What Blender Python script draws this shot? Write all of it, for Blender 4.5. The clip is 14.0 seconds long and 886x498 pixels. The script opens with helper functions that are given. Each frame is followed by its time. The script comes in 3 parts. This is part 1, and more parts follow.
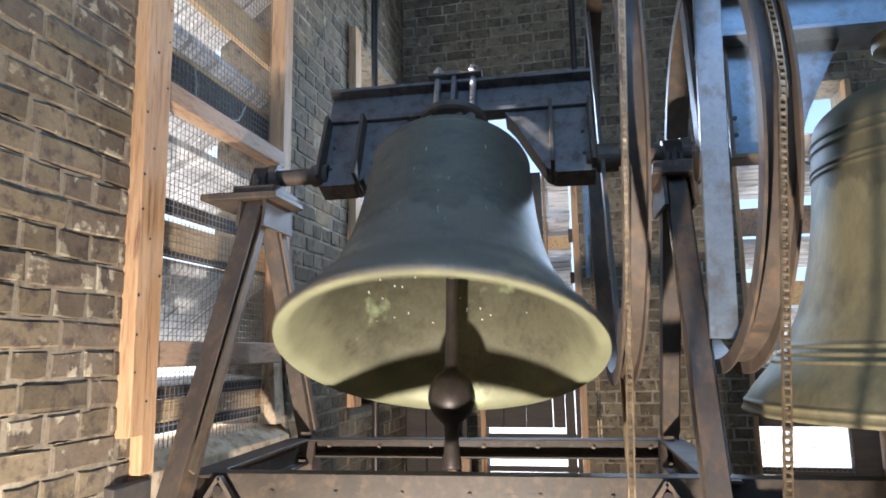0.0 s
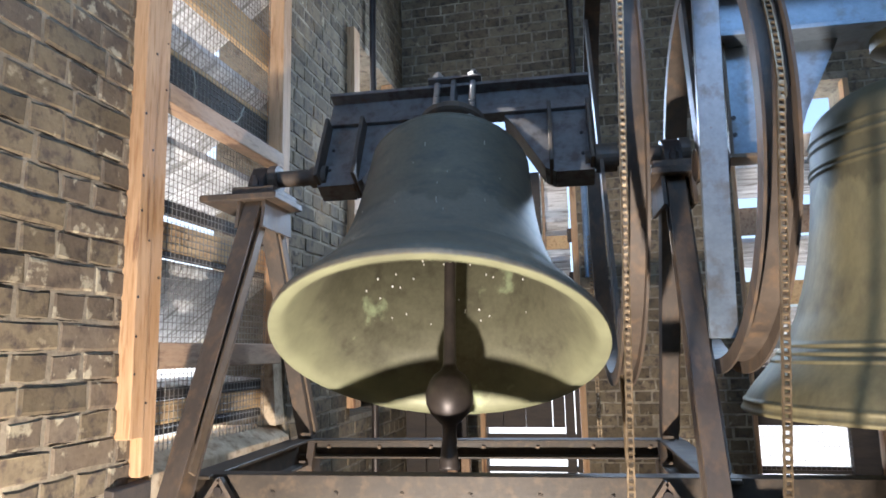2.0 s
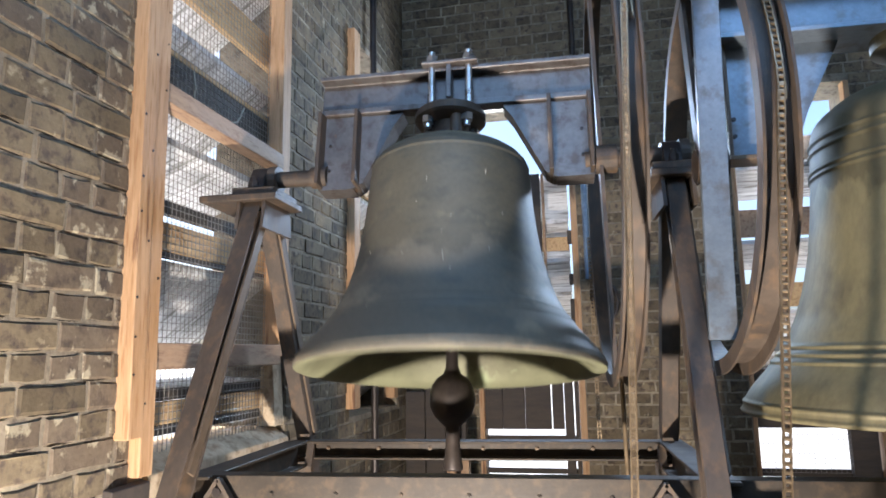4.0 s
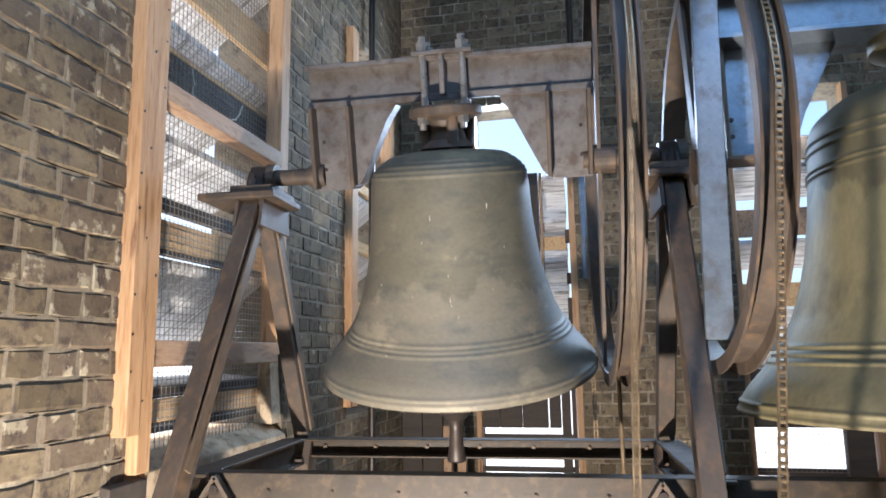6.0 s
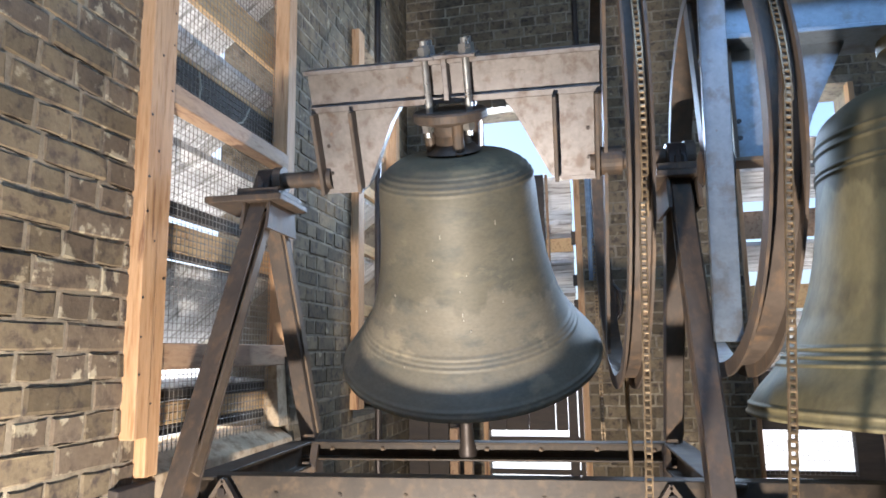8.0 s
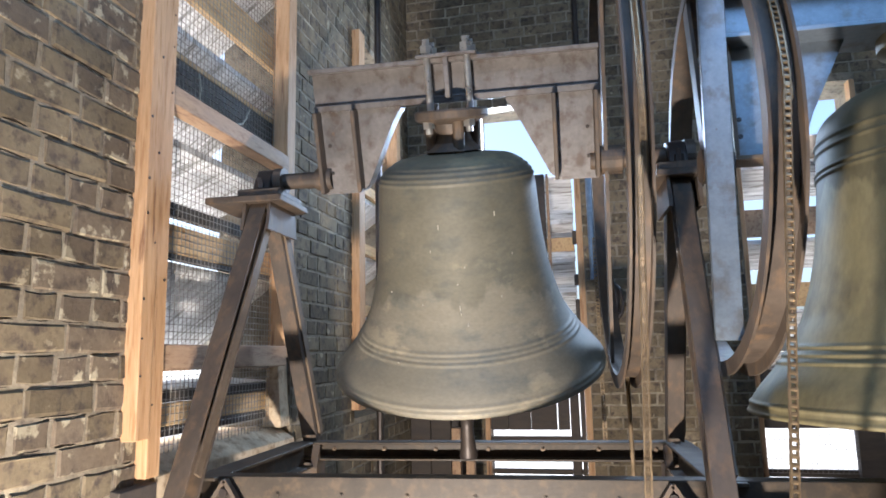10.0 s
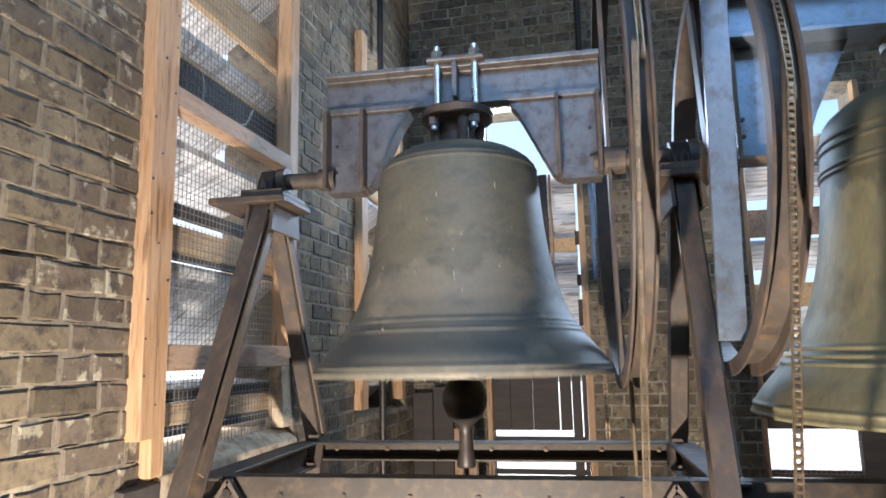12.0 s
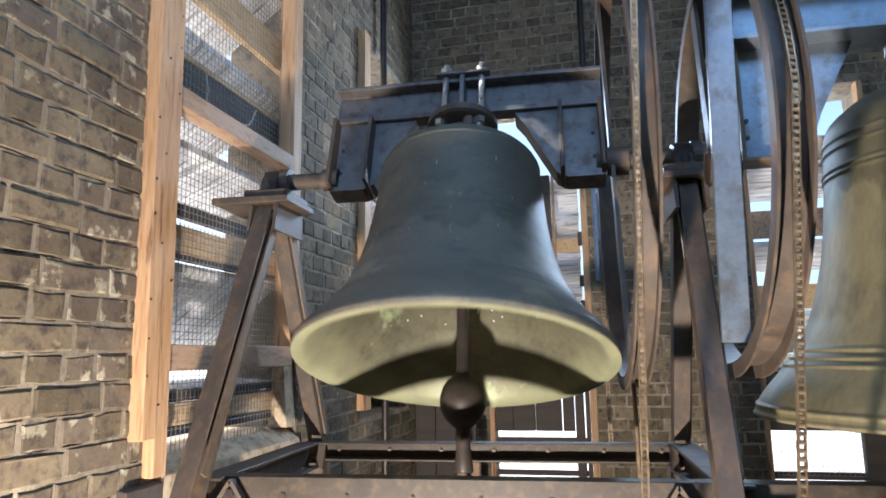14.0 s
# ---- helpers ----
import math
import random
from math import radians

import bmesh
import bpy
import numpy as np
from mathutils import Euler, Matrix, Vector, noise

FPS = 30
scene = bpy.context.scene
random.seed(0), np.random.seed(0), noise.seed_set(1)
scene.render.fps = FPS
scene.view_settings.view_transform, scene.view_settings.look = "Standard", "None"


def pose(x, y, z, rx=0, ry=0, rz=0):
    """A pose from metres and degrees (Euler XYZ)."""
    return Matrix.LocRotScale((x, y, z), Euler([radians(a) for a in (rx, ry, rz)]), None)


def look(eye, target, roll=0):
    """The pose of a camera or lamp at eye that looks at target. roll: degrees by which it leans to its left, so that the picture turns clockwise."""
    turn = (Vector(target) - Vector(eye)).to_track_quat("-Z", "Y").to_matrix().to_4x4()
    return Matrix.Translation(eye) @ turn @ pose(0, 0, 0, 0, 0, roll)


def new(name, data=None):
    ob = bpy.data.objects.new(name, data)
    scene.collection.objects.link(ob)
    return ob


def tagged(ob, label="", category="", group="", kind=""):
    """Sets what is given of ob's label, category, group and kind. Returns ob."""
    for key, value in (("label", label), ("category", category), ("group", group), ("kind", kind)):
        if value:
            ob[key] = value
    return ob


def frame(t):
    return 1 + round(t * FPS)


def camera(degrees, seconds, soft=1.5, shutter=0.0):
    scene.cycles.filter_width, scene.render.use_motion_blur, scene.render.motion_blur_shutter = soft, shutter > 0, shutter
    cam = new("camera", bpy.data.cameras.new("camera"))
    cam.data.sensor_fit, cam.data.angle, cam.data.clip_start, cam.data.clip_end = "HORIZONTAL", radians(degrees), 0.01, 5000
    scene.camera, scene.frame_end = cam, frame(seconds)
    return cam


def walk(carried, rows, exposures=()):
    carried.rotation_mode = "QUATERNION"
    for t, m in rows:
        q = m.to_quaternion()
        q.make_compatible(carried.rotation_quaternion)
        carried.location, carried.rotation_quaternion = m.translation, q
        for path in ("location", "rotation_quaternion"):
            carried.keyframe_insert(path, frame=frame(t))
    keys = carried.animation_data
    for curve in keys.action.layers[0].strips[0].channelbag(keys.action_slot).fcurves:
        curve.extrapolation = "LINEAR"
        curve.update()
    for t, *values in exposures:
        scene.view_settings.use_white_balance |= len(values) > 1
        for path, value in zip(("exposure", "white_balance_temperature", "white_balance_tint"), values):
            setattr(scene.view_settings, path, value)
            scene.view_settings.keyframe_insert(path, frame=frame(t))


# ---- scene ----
FOV = 67.02
cam = camera(FOV, 14.0, soft=1.7, shutter=0.5)
PATH = [
    (0, pose(0.0026, -0.0007, 1.2489, 98.720, 1.064, 9.588)),
    (0.5, pose(0.0006, 0.0004, 1.2489, 98.772, 1.176, 9.483)),
    (1, pose(0.0022, -0.0010, 1.2496, 98.753, 1.290, 9.486)),
    (1.5, pose(0.0021, -0.0013, 1.2484, 98.760, 1.193, 9.457)),
    (2, pose(0.0011, -0.0013, 1.2512, 98.714, 1.273, 9.517)),
    (2.5, pose(-0.0016, -0.0011, 1.2504, 98.766, 1.318, 9.626)),
    (3, pose(0.0000, -0.0000, 1.2500, 98.832, 1.245, 9.623)),
    (5.5, pose(0.0029, -0.0004, 1.2480, 98.853, 0.968, 9.310)),
    (6, pose(0.0024, -0.0025, 1.2495, 98.720, 0.902, 9.283)),
    (6.5, pose(-0.0013, -0.0013, 1.2491, 98.794, 0.931, 9.393)),
    (7, pose(-0.0037, -0.0015, 1.2516, 98.784, 0.818, 9.504)),
    (7.5, pose(-0.0024, -0.0018, 1.2497, 98.869, 0.838, 9.621)),
    (8, pose(-0.0033, -0.0023, 1.2500, 98.917, 0.973, 9.743)),
    (10.5, pose(0.0007, -0.0018, 1.2512, 98.908, 1.241, 9.918)),
    (11, pose(-0.0032, -0.0009, 1.2522, 98.926, 1.175, 9.936)),
    (11.5, pose(-0.0022, -0.0010, 1.2509, 98.974, 1.137, 10.033)),
    (12, pose(-0.0022, -0.0033, 1.2506, 98.940, 1.208, 10.105)),
    (12.5, pose(-0.0042, -0.0034, 1.2513, 98.928, 1.256, 10.117)),
    (13, pose(-0.0016, -0.0032, 1.2524, 98.886, 1.210, 10.187)),
    (13.5, pose(-0.0020, -0.0027, 1.2496, 98.967, 1.202, 10.251)),
    (14, pose(-0.0038, -0.0041, 1.2524, 98.960, 1.034, 10.289)),
]
walk(cam, PATH, exposures=[(0.0, 1.44, 5500, 12), (14.0, 1.44, 5500, 12)])

# ---- light ----
world = bpy.data.worlds.new("sky")
scene.world = world
world.use_nodes = True
sky = world.node_tree.nodes.new("ShaderNodeTexSky")
sky.sky_type, sky.sun_disc = "NISHITA", False
sky.dust_density = 4.0
sky.sun_elevation, sky.sun_rotation = radians(46), radians(278)
back = world.node_tree.nodes["Background"]
back.inputs["Strength"].default_value = 0.15
world.node_tree.links.new(sky.outputs["Color"], back.inputs["Color"])


def lamp(name, kind, m, power, colour, **more):
    data = bpy.data.lights.new(name, kind)
    data.energy, data.color = power, colour
    for key, value in more.items():
        if key == "size":
            data.shape, data.size, data.size_y = "RECTANGLE", value[0], value[1]
        elif key == "angle":
            data.angle = value
        elif key == "radius":
            data.shadow_soft_size = value
        elif key == "cone":
            data.spot_size, data.spot_blend = value
    ob = new(name, data)
    ob.matrix_world = m
    return ob


# sun from outside, on the louvres of the left wall
lamp("sun", "SUN", look((-6, 0.4, 6.4), (0, 1.2, 0)), 4.5, (1.0, 0.9, 0.74), angle=radians(0.5))
# the work light beside the camera
lamp("work_light", "SPOT", look((-0.46, 0.41, -0.13), (-0.60, 2.3, 1.66)), 236, (1.0, 0.83, 0.63), radius=0.05, cone=(radians(112), 0.6))

# ---- materials ----


def stain_or_light(mat, colour, height, wander, grain=9.0):
    """A tint over the upper part of a thing, dark stain or painted light, with an uneven dripping edge."""
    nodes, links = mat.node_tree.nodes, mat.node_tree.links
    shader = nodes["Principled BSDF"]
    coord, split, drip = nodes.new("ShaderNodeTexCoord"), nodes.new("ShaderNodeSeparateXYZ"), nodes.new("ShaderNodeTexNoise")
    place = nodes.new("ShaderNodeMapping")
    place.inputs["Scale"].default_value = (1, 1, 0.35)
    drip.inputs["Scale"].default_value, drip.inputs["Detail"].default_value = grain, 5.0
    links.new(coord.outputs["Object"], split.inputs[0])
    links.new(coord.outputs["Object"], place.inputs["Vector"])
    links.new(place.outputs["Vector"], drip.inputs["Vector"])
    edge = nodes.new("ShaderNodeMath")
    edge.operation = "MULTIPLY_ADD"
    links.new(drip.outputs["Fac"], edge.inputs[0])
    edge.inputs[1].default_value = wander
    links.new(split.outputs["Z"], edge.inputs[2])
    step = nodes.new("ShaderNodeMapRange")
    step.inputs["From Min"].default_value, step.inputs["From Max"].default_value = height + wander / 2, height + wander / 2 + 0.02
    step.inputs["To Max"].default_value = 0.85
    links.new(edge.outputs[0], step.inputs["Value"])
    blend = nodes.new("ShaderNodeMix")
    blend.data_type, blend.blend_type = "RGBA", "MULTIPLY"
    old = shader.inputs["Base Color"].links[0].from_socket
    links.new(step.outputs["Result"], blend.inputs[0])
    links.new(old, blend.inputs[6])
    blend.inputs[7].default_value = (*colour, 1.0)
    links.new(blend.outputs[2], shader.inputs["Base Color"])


def pale_rim(mat, colour, height, wander):
    """A pale scoured band below a height, with a patchy upper edge."""
    nodes, links = mat.node_tree.nodes, mat.node_tree.links
    shader = nodes["Principled BSDF"]
    coord, split, patch = nodes.new("ShaderNodeTexCoord"), nodes.new("ShaderNodeSeparateXYZ"), nodes.new("ShaderNodeTexNoise")
    patch.inputs["Scale"].default_value, patch.inputs["Detail"].default_value = 7.0, 7.0
    links.new(coord.outputs["Object"], split.inputs[0])
    links.new(coord.outputs["Object"], patch.inputs["Vector"])
    edge = nodes.new("ShaderNodeMath")
    edge.operation = "MULTIPLY_ADD"
    links.new(patch.outputs["Fac"], edge.inputs[0])
    edge.inputs[1].default_value = wander * 3
    links.new(split.outputs["Z"], edge.inputs[2])
    step = nodes.new("ShaderNodeMapRange")
    middle = height + wander * 1.5
    step.inputs["From Min"].default_value, step.inputs["From Max"].default_value = middle - wander, middle + wander
    step.inputs["To Min"].default_value, step.inputs["To Max"].default_value = 0.75, 0.0
    links.new(edge.outputs[0], step.inputs["Value"])
    blend = nodes.new("ShaderNodeMix")
    blend.data_type = "RGBA"
    old = shader.inputs["Base Color"].links[0].from_socket
    links.new(step.outputs["Result"], blend.inputs[0])
    links.new(old, blend.inputs[6])
    blend.inputs[7].default_value = (*colour, 1.0)
    links.new(blend.outputs[2], shader.inputs["Base Color"])


def material(name, colours, scale=6.0, rough=(0.5, 0.8), metal=0.0, bump=0.3, fine=60.0, stretch=(1, 1, 1), spots=None, per_piece=0.0, spec=0.5, contrast=(0.3, 0.7)):
    """Colours mixed by a coarse and a fine noise, with stains of a colour of their own and a fine relief."""
    mat = bpy.data.materials.new(name)
    mat.use_nodes = True
    nodes, links = mat.node_tree.nodes, mat.node_tree.links
    shader = nodes["Principled BSDF"]
    coord = nodes.new("ShaderNodeTexCoord")
    place = nodes.new("ShaderNodeMapping")
    place.inputs["Scale"].default_value = stretch
    info = nodes.new("ShaderNodeObjectInfo")
    shift = nodes.new("ShaderNodeVectorMath")
    shift.operation = "SCALE"
    shift.inputs[0].default_value = (7.3, 3.1, 5.7)
    links.new(info.outputs["Random"], shift.inputs["Scale"])
    links.new(coord.outputs["Object"], place.inputs["Vector"])
    if per_piece:
        links.new(shift.outputs["Vector"], place.inputs["Location"])

    def cloud(s, detail=6.0, roughness=0.6):
        n = nodes.new("ShaderNodeTexNoise")
        n.inputs["Scale"].default_value, n.inputs["Detail"].default_value, n.inputs["Roughness"].default_value = s, detail, roughness
        links.new(place.outputs["Vector"], n.inputs["Vector"])
        return n.outputs["Fac"]

    def span(fac, lo, hi, a=0.0, b=1.0):
        r = nodes.new("ShaderNodeMapRange")
        for key, v in zip(("From Min", "From Max", "To Min", "To Max"), (lo, hi, a, b)):
            r.inputs[key].default_value = v
        links.new(fac, r.inputs["Value"])
        return r.outputs["Result"]

    def mix(fac, a, b, blend="MIX"):
        m = nodes.new("ShaderNodeMix")
        m.data_type, m.blend_type = "RGBA", blend
        for key, v in (("Factor", fac), ("A", a), ("B", b)):
            socket = m.inputs[{"Factor": 0, "A": 6, "B": 7}[key]]
            if isinstance(v, (int, float)):
                socket.default_value = v
            elif isinstance(v, tuple):
                socket.default_value = (*v, 1.0)
            else:
                links.new(v, socket)
        return m.outputs[2]

    coarse, grain = cloud(scale), cloud(fine, 4.0)
    colour = mix(span(coarse, *contrast), colours[0], colours[1])
    if len(colours) > 2:
        colour = mix(span(cloud(scale * 2.7), 0.5, 0.66), colour, colours[2])
    if spots:
        colour = mix(span(cloud(spots[1]), spots[2], spots[2] + 0.06), colour, spots[0])
    colour = mix(span(grain, 0.3, 0.7, 0.0, 0.35), colour, mix(1.0, colour, (0.45, 0.45, 0.45), "MULTIPLY"))
    if per_piece:
        isle = nodes.new("ShaderNodeNewGeometry")
        both = nodes.new("ShaderNodeMath")
        both.operation = "ADD"
        links.new(isle.outputs["Random Per Island"], both.inputs[0])
        links.new(info.outputs["Random"], both.inputs[1])
        wrap = nodes.new("ShaderNodeMath")
        wrap.operation = "FRACT"
        links.new(both.outputs[0], wrap.inputs[0])
        value = nodes.new("ShaderNodeHueSaturation")
        links.new(span(wrap.outputs[0], 0, 1, 1 - per_piece, 1 + per_piece), value.inputs["Value"])
        links.new(colour, value.inputs["Color"])
        colour = value.outputs["Color"]
    links.new(colour, shader.inputs["Base Color"])
    links.new(span(coarse, 0.25, 0.75, *rough), shader.inputs["Roughness"])
    shader.inputs["Metallic"].default_value = metal
    shader.inputs["Specular IOR Level"].default_value = spec
    relief = nodes.new("ShaderNodeBump")
    relief.inputs["Strength"].default_value, relief.inputs["Distance"].default_value = bump, 0.004
    links.new(mix(0.5, coarse, grain), relief.inputs["Height"])
    links.new(relief.outputs["Normal"], shader.inputs["Normal"])
    return mat


BRICK = material("brick", ((0.125, 0.097, 0.063), (0.215, 0.168, 0.104), (0.08, 0.062, 0.05)), 9, (0.8, 0.95), bump=0.9, per_piece=0.30, spots=((0.34, 0.285, 0.19), 13, 0.63), spec=0.2)
BRICK_SMEARED = material("smeared_brick", ((0.11, 0.084, 0.060), (0.175, 0.135, 0.092), (0.078, 0.060, 0.047)), 6, (0.8, 0.95), bump=0.9, per_piece=0.25, spots=((0.36, 0.31, 0.215), 14, 0.55), spec=0.2)
MORTAR = material("mortar", ((0.20, 0.17, 0.125), (0.30, 0.25, 0.18), (0.13, 0.105, 0.08)), 7, (0.85, 0.97), bump=1.0, spec=0.2, spots=((0.38, 0.325, 0.23), 2.6, 0.60))
STEEL = material("rusted_steel", ((0.058, 0.044, 0.034), (0.108, 0.080, 0.057), (0.135, 0.088, 0.052)), 9, (0.48, 0.68), metal=0.15, bump=0.25, stretch=(1, 1, 0.5))
YOKE = material("yoke_steel", ((0.150, 0.138, 0.130), (0.215, 0.195, 0.182), (0.115, 0.09, 0.075)), 6, (0.38, 0.56), metal=0.6, bump=0.2, spots=((0.24, 0.13, 0.05), 11, 0.66))
GIRDER = material("dark_girder_steel", ((0.032, 0.025, 0.018), (0.060, 0.045, 0.030), (0.080, 0.055, 0.033)), 9, (0.45, 0.65), metal=0.2, bump=0.3)
EDGE = material("rusty_edge", ((0.11, 0.078, 0.052), (0.19, 0.135, 0.085)), 9, (0.45, 0.7), metal=0.3, bump=0.3)
BRONZE = material("bronze", ((0.165, 0.148, 0.108), (0.235, 0.205, 0.148), (0.15, 0.142, 0.112)), 3.2, (0.50, 0.68), metal=0.15, bump=0.2, stretch=(1, 1, 2.0), spots=((0.31, 0.265, 0.18), 3.0, 0.57))
stain_or_light(BRONZE, (0.68, 0.69, 0.66), -0.45, 0.5, 5.0)
# lamplight on the shoulder, painted as a warm lightening of the bronze
stain_or_light(BRONZE, (1.35, 1.30, 1.15), 0.02, 0.06, 12.0)
BRONZE_IN = material("bronze_inside", ((0.125, 0.117, 0.075), (0.168, 0.158, 0.10), (0.10, 0.092, 0.06)), 4, (0.45, 0.65), metal=0.3, bump=0.15, spots=((0.36, 0.41, 0.24), 3.4, 0.62))
pale_rim(BRONZE_IN, (0.33, 0.33, 0.19), -0.67, 0.07)
BRONZE_OLD = material("bronze_weathered", ((0.185, 0.158, 0.082), (0.255, 0.218, 0.115), (0.14, 0.12, 0.07)), 2.6, (0.48, 0.66), metal=0.3, bump=0.12, stretch=(1, 1, 0.45), spots=((0.20, 0.18, 0.14), 3, 0.62))
stain_or_light(BRONZE_OLD, (0.50, 0.50, 0.52), -0.20, 0.34)
PINE = material("pine", ((0.44, 0.25, 0.115), (0.55, 0.345, 0.18), (0.36, 0.19, 0.08)), 9, (0.6, 0.8), bump=0.35, stretch=(3, 3, 0.25), spots=((0.20, 0.10, 0.05), 7.0, 0.62))
GREYWOOD = material("grey_wood", ((0.62, 0.61, 0.59), (0.88, 0.87, 0.85), (0.26, 0.24, 0.21)), 5, (0.7, 0.9), bump=0.6, fine=22.0, stretch=(0.4, 5, 0.5), contrast=(0.40, 0.60))
OLDPINE = material("old_pine", ((0.34, 0.21, 0.12), (0.44, 0.29, 0.17), (0.24, 0.14, 0.08)), 8, (0.6, 0.85), bump=0.35, stretch=(2, 0.4, 2))
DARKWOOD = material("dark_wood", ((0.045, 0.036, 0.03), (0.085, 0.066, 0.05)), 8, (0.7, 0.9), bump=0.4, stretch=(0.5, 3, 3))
LATHWOOD = material("lath_wood", ((0.58, 0.37, 0.17), (0.68, 0.46, 0.22), (0.44, 0.26, 0.11)), 8, (0.6, 0.85), bump=0.35, stretch=(3, 0.4, 3))
IRON = material("dark_iron", ((0.035, 0.03, 0.03), (0.07, 0.055, 0.045)), 9, (0.35, 0.55), metal=0.5, bump=0.2)
BLUEPIPE = material("blue_pipe", ((0.10, 0.15, 0.22), (0.17, 0.24, 0.34)), 20, (0.3, 0.5), metal=0.1, bump=0.3)
CHAIN = material("chain_steel", ((0.20, 0.145, 0.085), (0.34, 0.25, 0.15)), 30, (0.3, 0.5), metal=0.7, bump=0.2, per_piece=0.2)
BLUE = material("blue_grey_paint", ((0.19, 0.225, 0.265), (0.26, 0.30, 0.345), (0.17, 0.17, 0.175)), 6, (0.33, 0.5), metal=0.45, bump=0.2, spots=((0.16, 0.12, 0.09), 14, 0.68))
ZINC = material("zinc", ((0.55, 0.55, 0.54), (0.70, 0.70, 0.68)), 20, (0.2, 0.4), metal=0.9, bump=0.1)
WIRE = material("wire", ((0.26, 0.24, 0.21), (0.36, 0.33, 0.28)), 20, (0.4, 0.6), metal=0.6, bump=0.1)
# near black, for the shade inside the open joints
CRACK = material("crack_shade", ((0.018, 0.015, 0.012), (0.03, 0.025, 0.02)), 30, (0.9, 1.0), spec=0.1)
FLOOR = material("floor_boards", ((0.12, 0.09, 0.065), (0.19, 0.145, 0.10), (0.08, 0.06, 0.05)), 4, (0.75, 0.92), bump=0.4, stretch=(4, 0.4, 1))
PLASTER = material("sill_stone", ((0.46, 0.35, 0.22), (0.58, 0.46, 0.31), (0.30, 0.21, 0.12)), 9, (0.85, 0.95), bump=0.8)
GROUND = material("ground", ((0.52, 0.51, 0.47), (0.64, 0.62, 0.58), (0.44, 0.45, 0.38)), 0.08, (0.85, 0.95), bump=0.0, fine=2.0)
WHITE = material("white_speck", ((0.75, 0.74, 0.70), (0.85, 0.84, 0.80)), 30, (0.6, 0.8))
PALE = material("pale_mark", ((0.36, 0.33, 0.26), (0.46, 0.42, 0.33)), 30, (0.6, 0.8))
CEIL = material("ceiling_boards", ((0.14, 0.11, 0.085), (0.20, 0.16, 0.12)), 5, (0.75, 0.9), bump=0.3, stretch=(4, 0.4, 1))

# ---- building blocks ----


def part(name, bm, mat, parent=None, label="", m=None, smooth=False):
    """One bmesh as one mesh object under its thing."""
    data = bpy.data.meshes.new(name)
    if smooth:
        for f in bm.faces:
            f.smooth = True
    bm.normal_update()
    bm.to_mesh(data)
    bm.free()
    data.materials.append(mat)
    ob = new(name, data)
    ob.parent = parent
    if m is not None:
        ob.matrix_basis = m
    if label:
        tagged(ob, label=label)
    return ob


def thing(name, label, category, m=None, group="", kind=""):
    ob = new(name)
    ob.empty_display_size = 0.1
    if m is not None:
        ob.matrix_basis = m
    return tagged(ob, label, category, group, kind)


def box(x0, x1, y0, y1, z0, z1, bevel=0.004, bm=None):
    own = bmesh.new()
    bmesh.ops.create_cube(own, size=1.0)
    for v in own.verts:
        v.co = Vector(((x0 + x1) / 2 + v.co.x * (x1 - x0), (y0 + y1) / 2 + v.co.y * (y1 - y0), (z0 + z1) / 2 + v.co.z * (z1 - z0)))
    if bevel:
        bmesh.ops.bevel(own, geom=own.edges[:], offset=bevel, segments=1, affect="EDGES", profile=0.5)
    if bm is None:
        return own
    return add(bm, own)


def add(bm, own):
    data = bpy.data.meshes.new("joined")
    own.to_mesh(data)
    own.free()
    bm.from_mesh(data)
    bpy.data.meshes.remove(data)
    return bm


def prism(points, direction, bm=None, bevel=0.0):
    """A flat outline pushed along a direction."""
    own = bmesh.new()
    d = Vector(direction)
    low = [own.verts.new(p) for p in points]
    high = [own.verts.new(Vector(p) + d) for p in points]
    n = len(points)
    own.faces.new(low[::-1])
    own.faces.new(high)
    for i in range(n):
        own.faces.new((low[i], low[(i + 1) % n], high[(i + 1) % n], high[i]))
    bmesh.ops.recalc_face_normals(own, faces=own.faces[:])
    if bevel:
        bmesh.ops.bevel(own, geom=own.edges[:], offset=bevel, segments=1, affect="EDGES", profile=0.5)
    return own if bm is None else add(bm, own)


def bar(p, q, outline, up=(0, 0, 1), bm=None, bevel=0.0):
    """An outline in (side, up) pushed from p to q."""
    p, q = Vector(p), Vector(q)
    w = (q - p).normalized()
    side = w.cross(Vector(up)).normalized()
    top = side.cross(w)
    return prism([p + side * a + top * b for a, b in outline], q - p, bm, bevel)


def rect(w, h):
    return [(-w / 2, -h / 2), (w / 2, -h / 2), (w / 2, h / 2), (-w / 2, h / 2)]


def channel(w, h, t):
    """A U section: back of height h on the left, two flanges of width w."""
    return [(0, -h / 2), (w, -h / 2), (w, -h / 2 + t), (t, -h / 2 + t), (t, h / 2 - t), (w, h / 2 - t), (w, h / 2), (0, h / 2)]


def angle_iron(w, h, t):
    return [(0, 0), (w, 0), (w, t), (t, t), (t, h), (0, h)]


def i_beam(w, h, t):
    return [(-w / 2, -h / 2), (w / 2, -h / 2), (w / 2, -h / 2 + t), (t / 2, -h / 2 + t), (t / 2, h / 2 - t), (w / 2, h / 2 - t), (w / 2, h / 2), (-w / 2, h / 2), (-w / 2, h / 2 - t), (-t / 2, h / 2 - t), (-t / 2, -h / 2 + t), (-w / 2, -h / 2 + t)]


def rod(p, q, r, n=16, bm=None):
    return bar(p, q, [(r * math.cos(2 * math.pi * i / n), r * math.sin(2 * math.pi * i / n)) for i in range(n)], (0.31, 0.52, 0.8), bm)


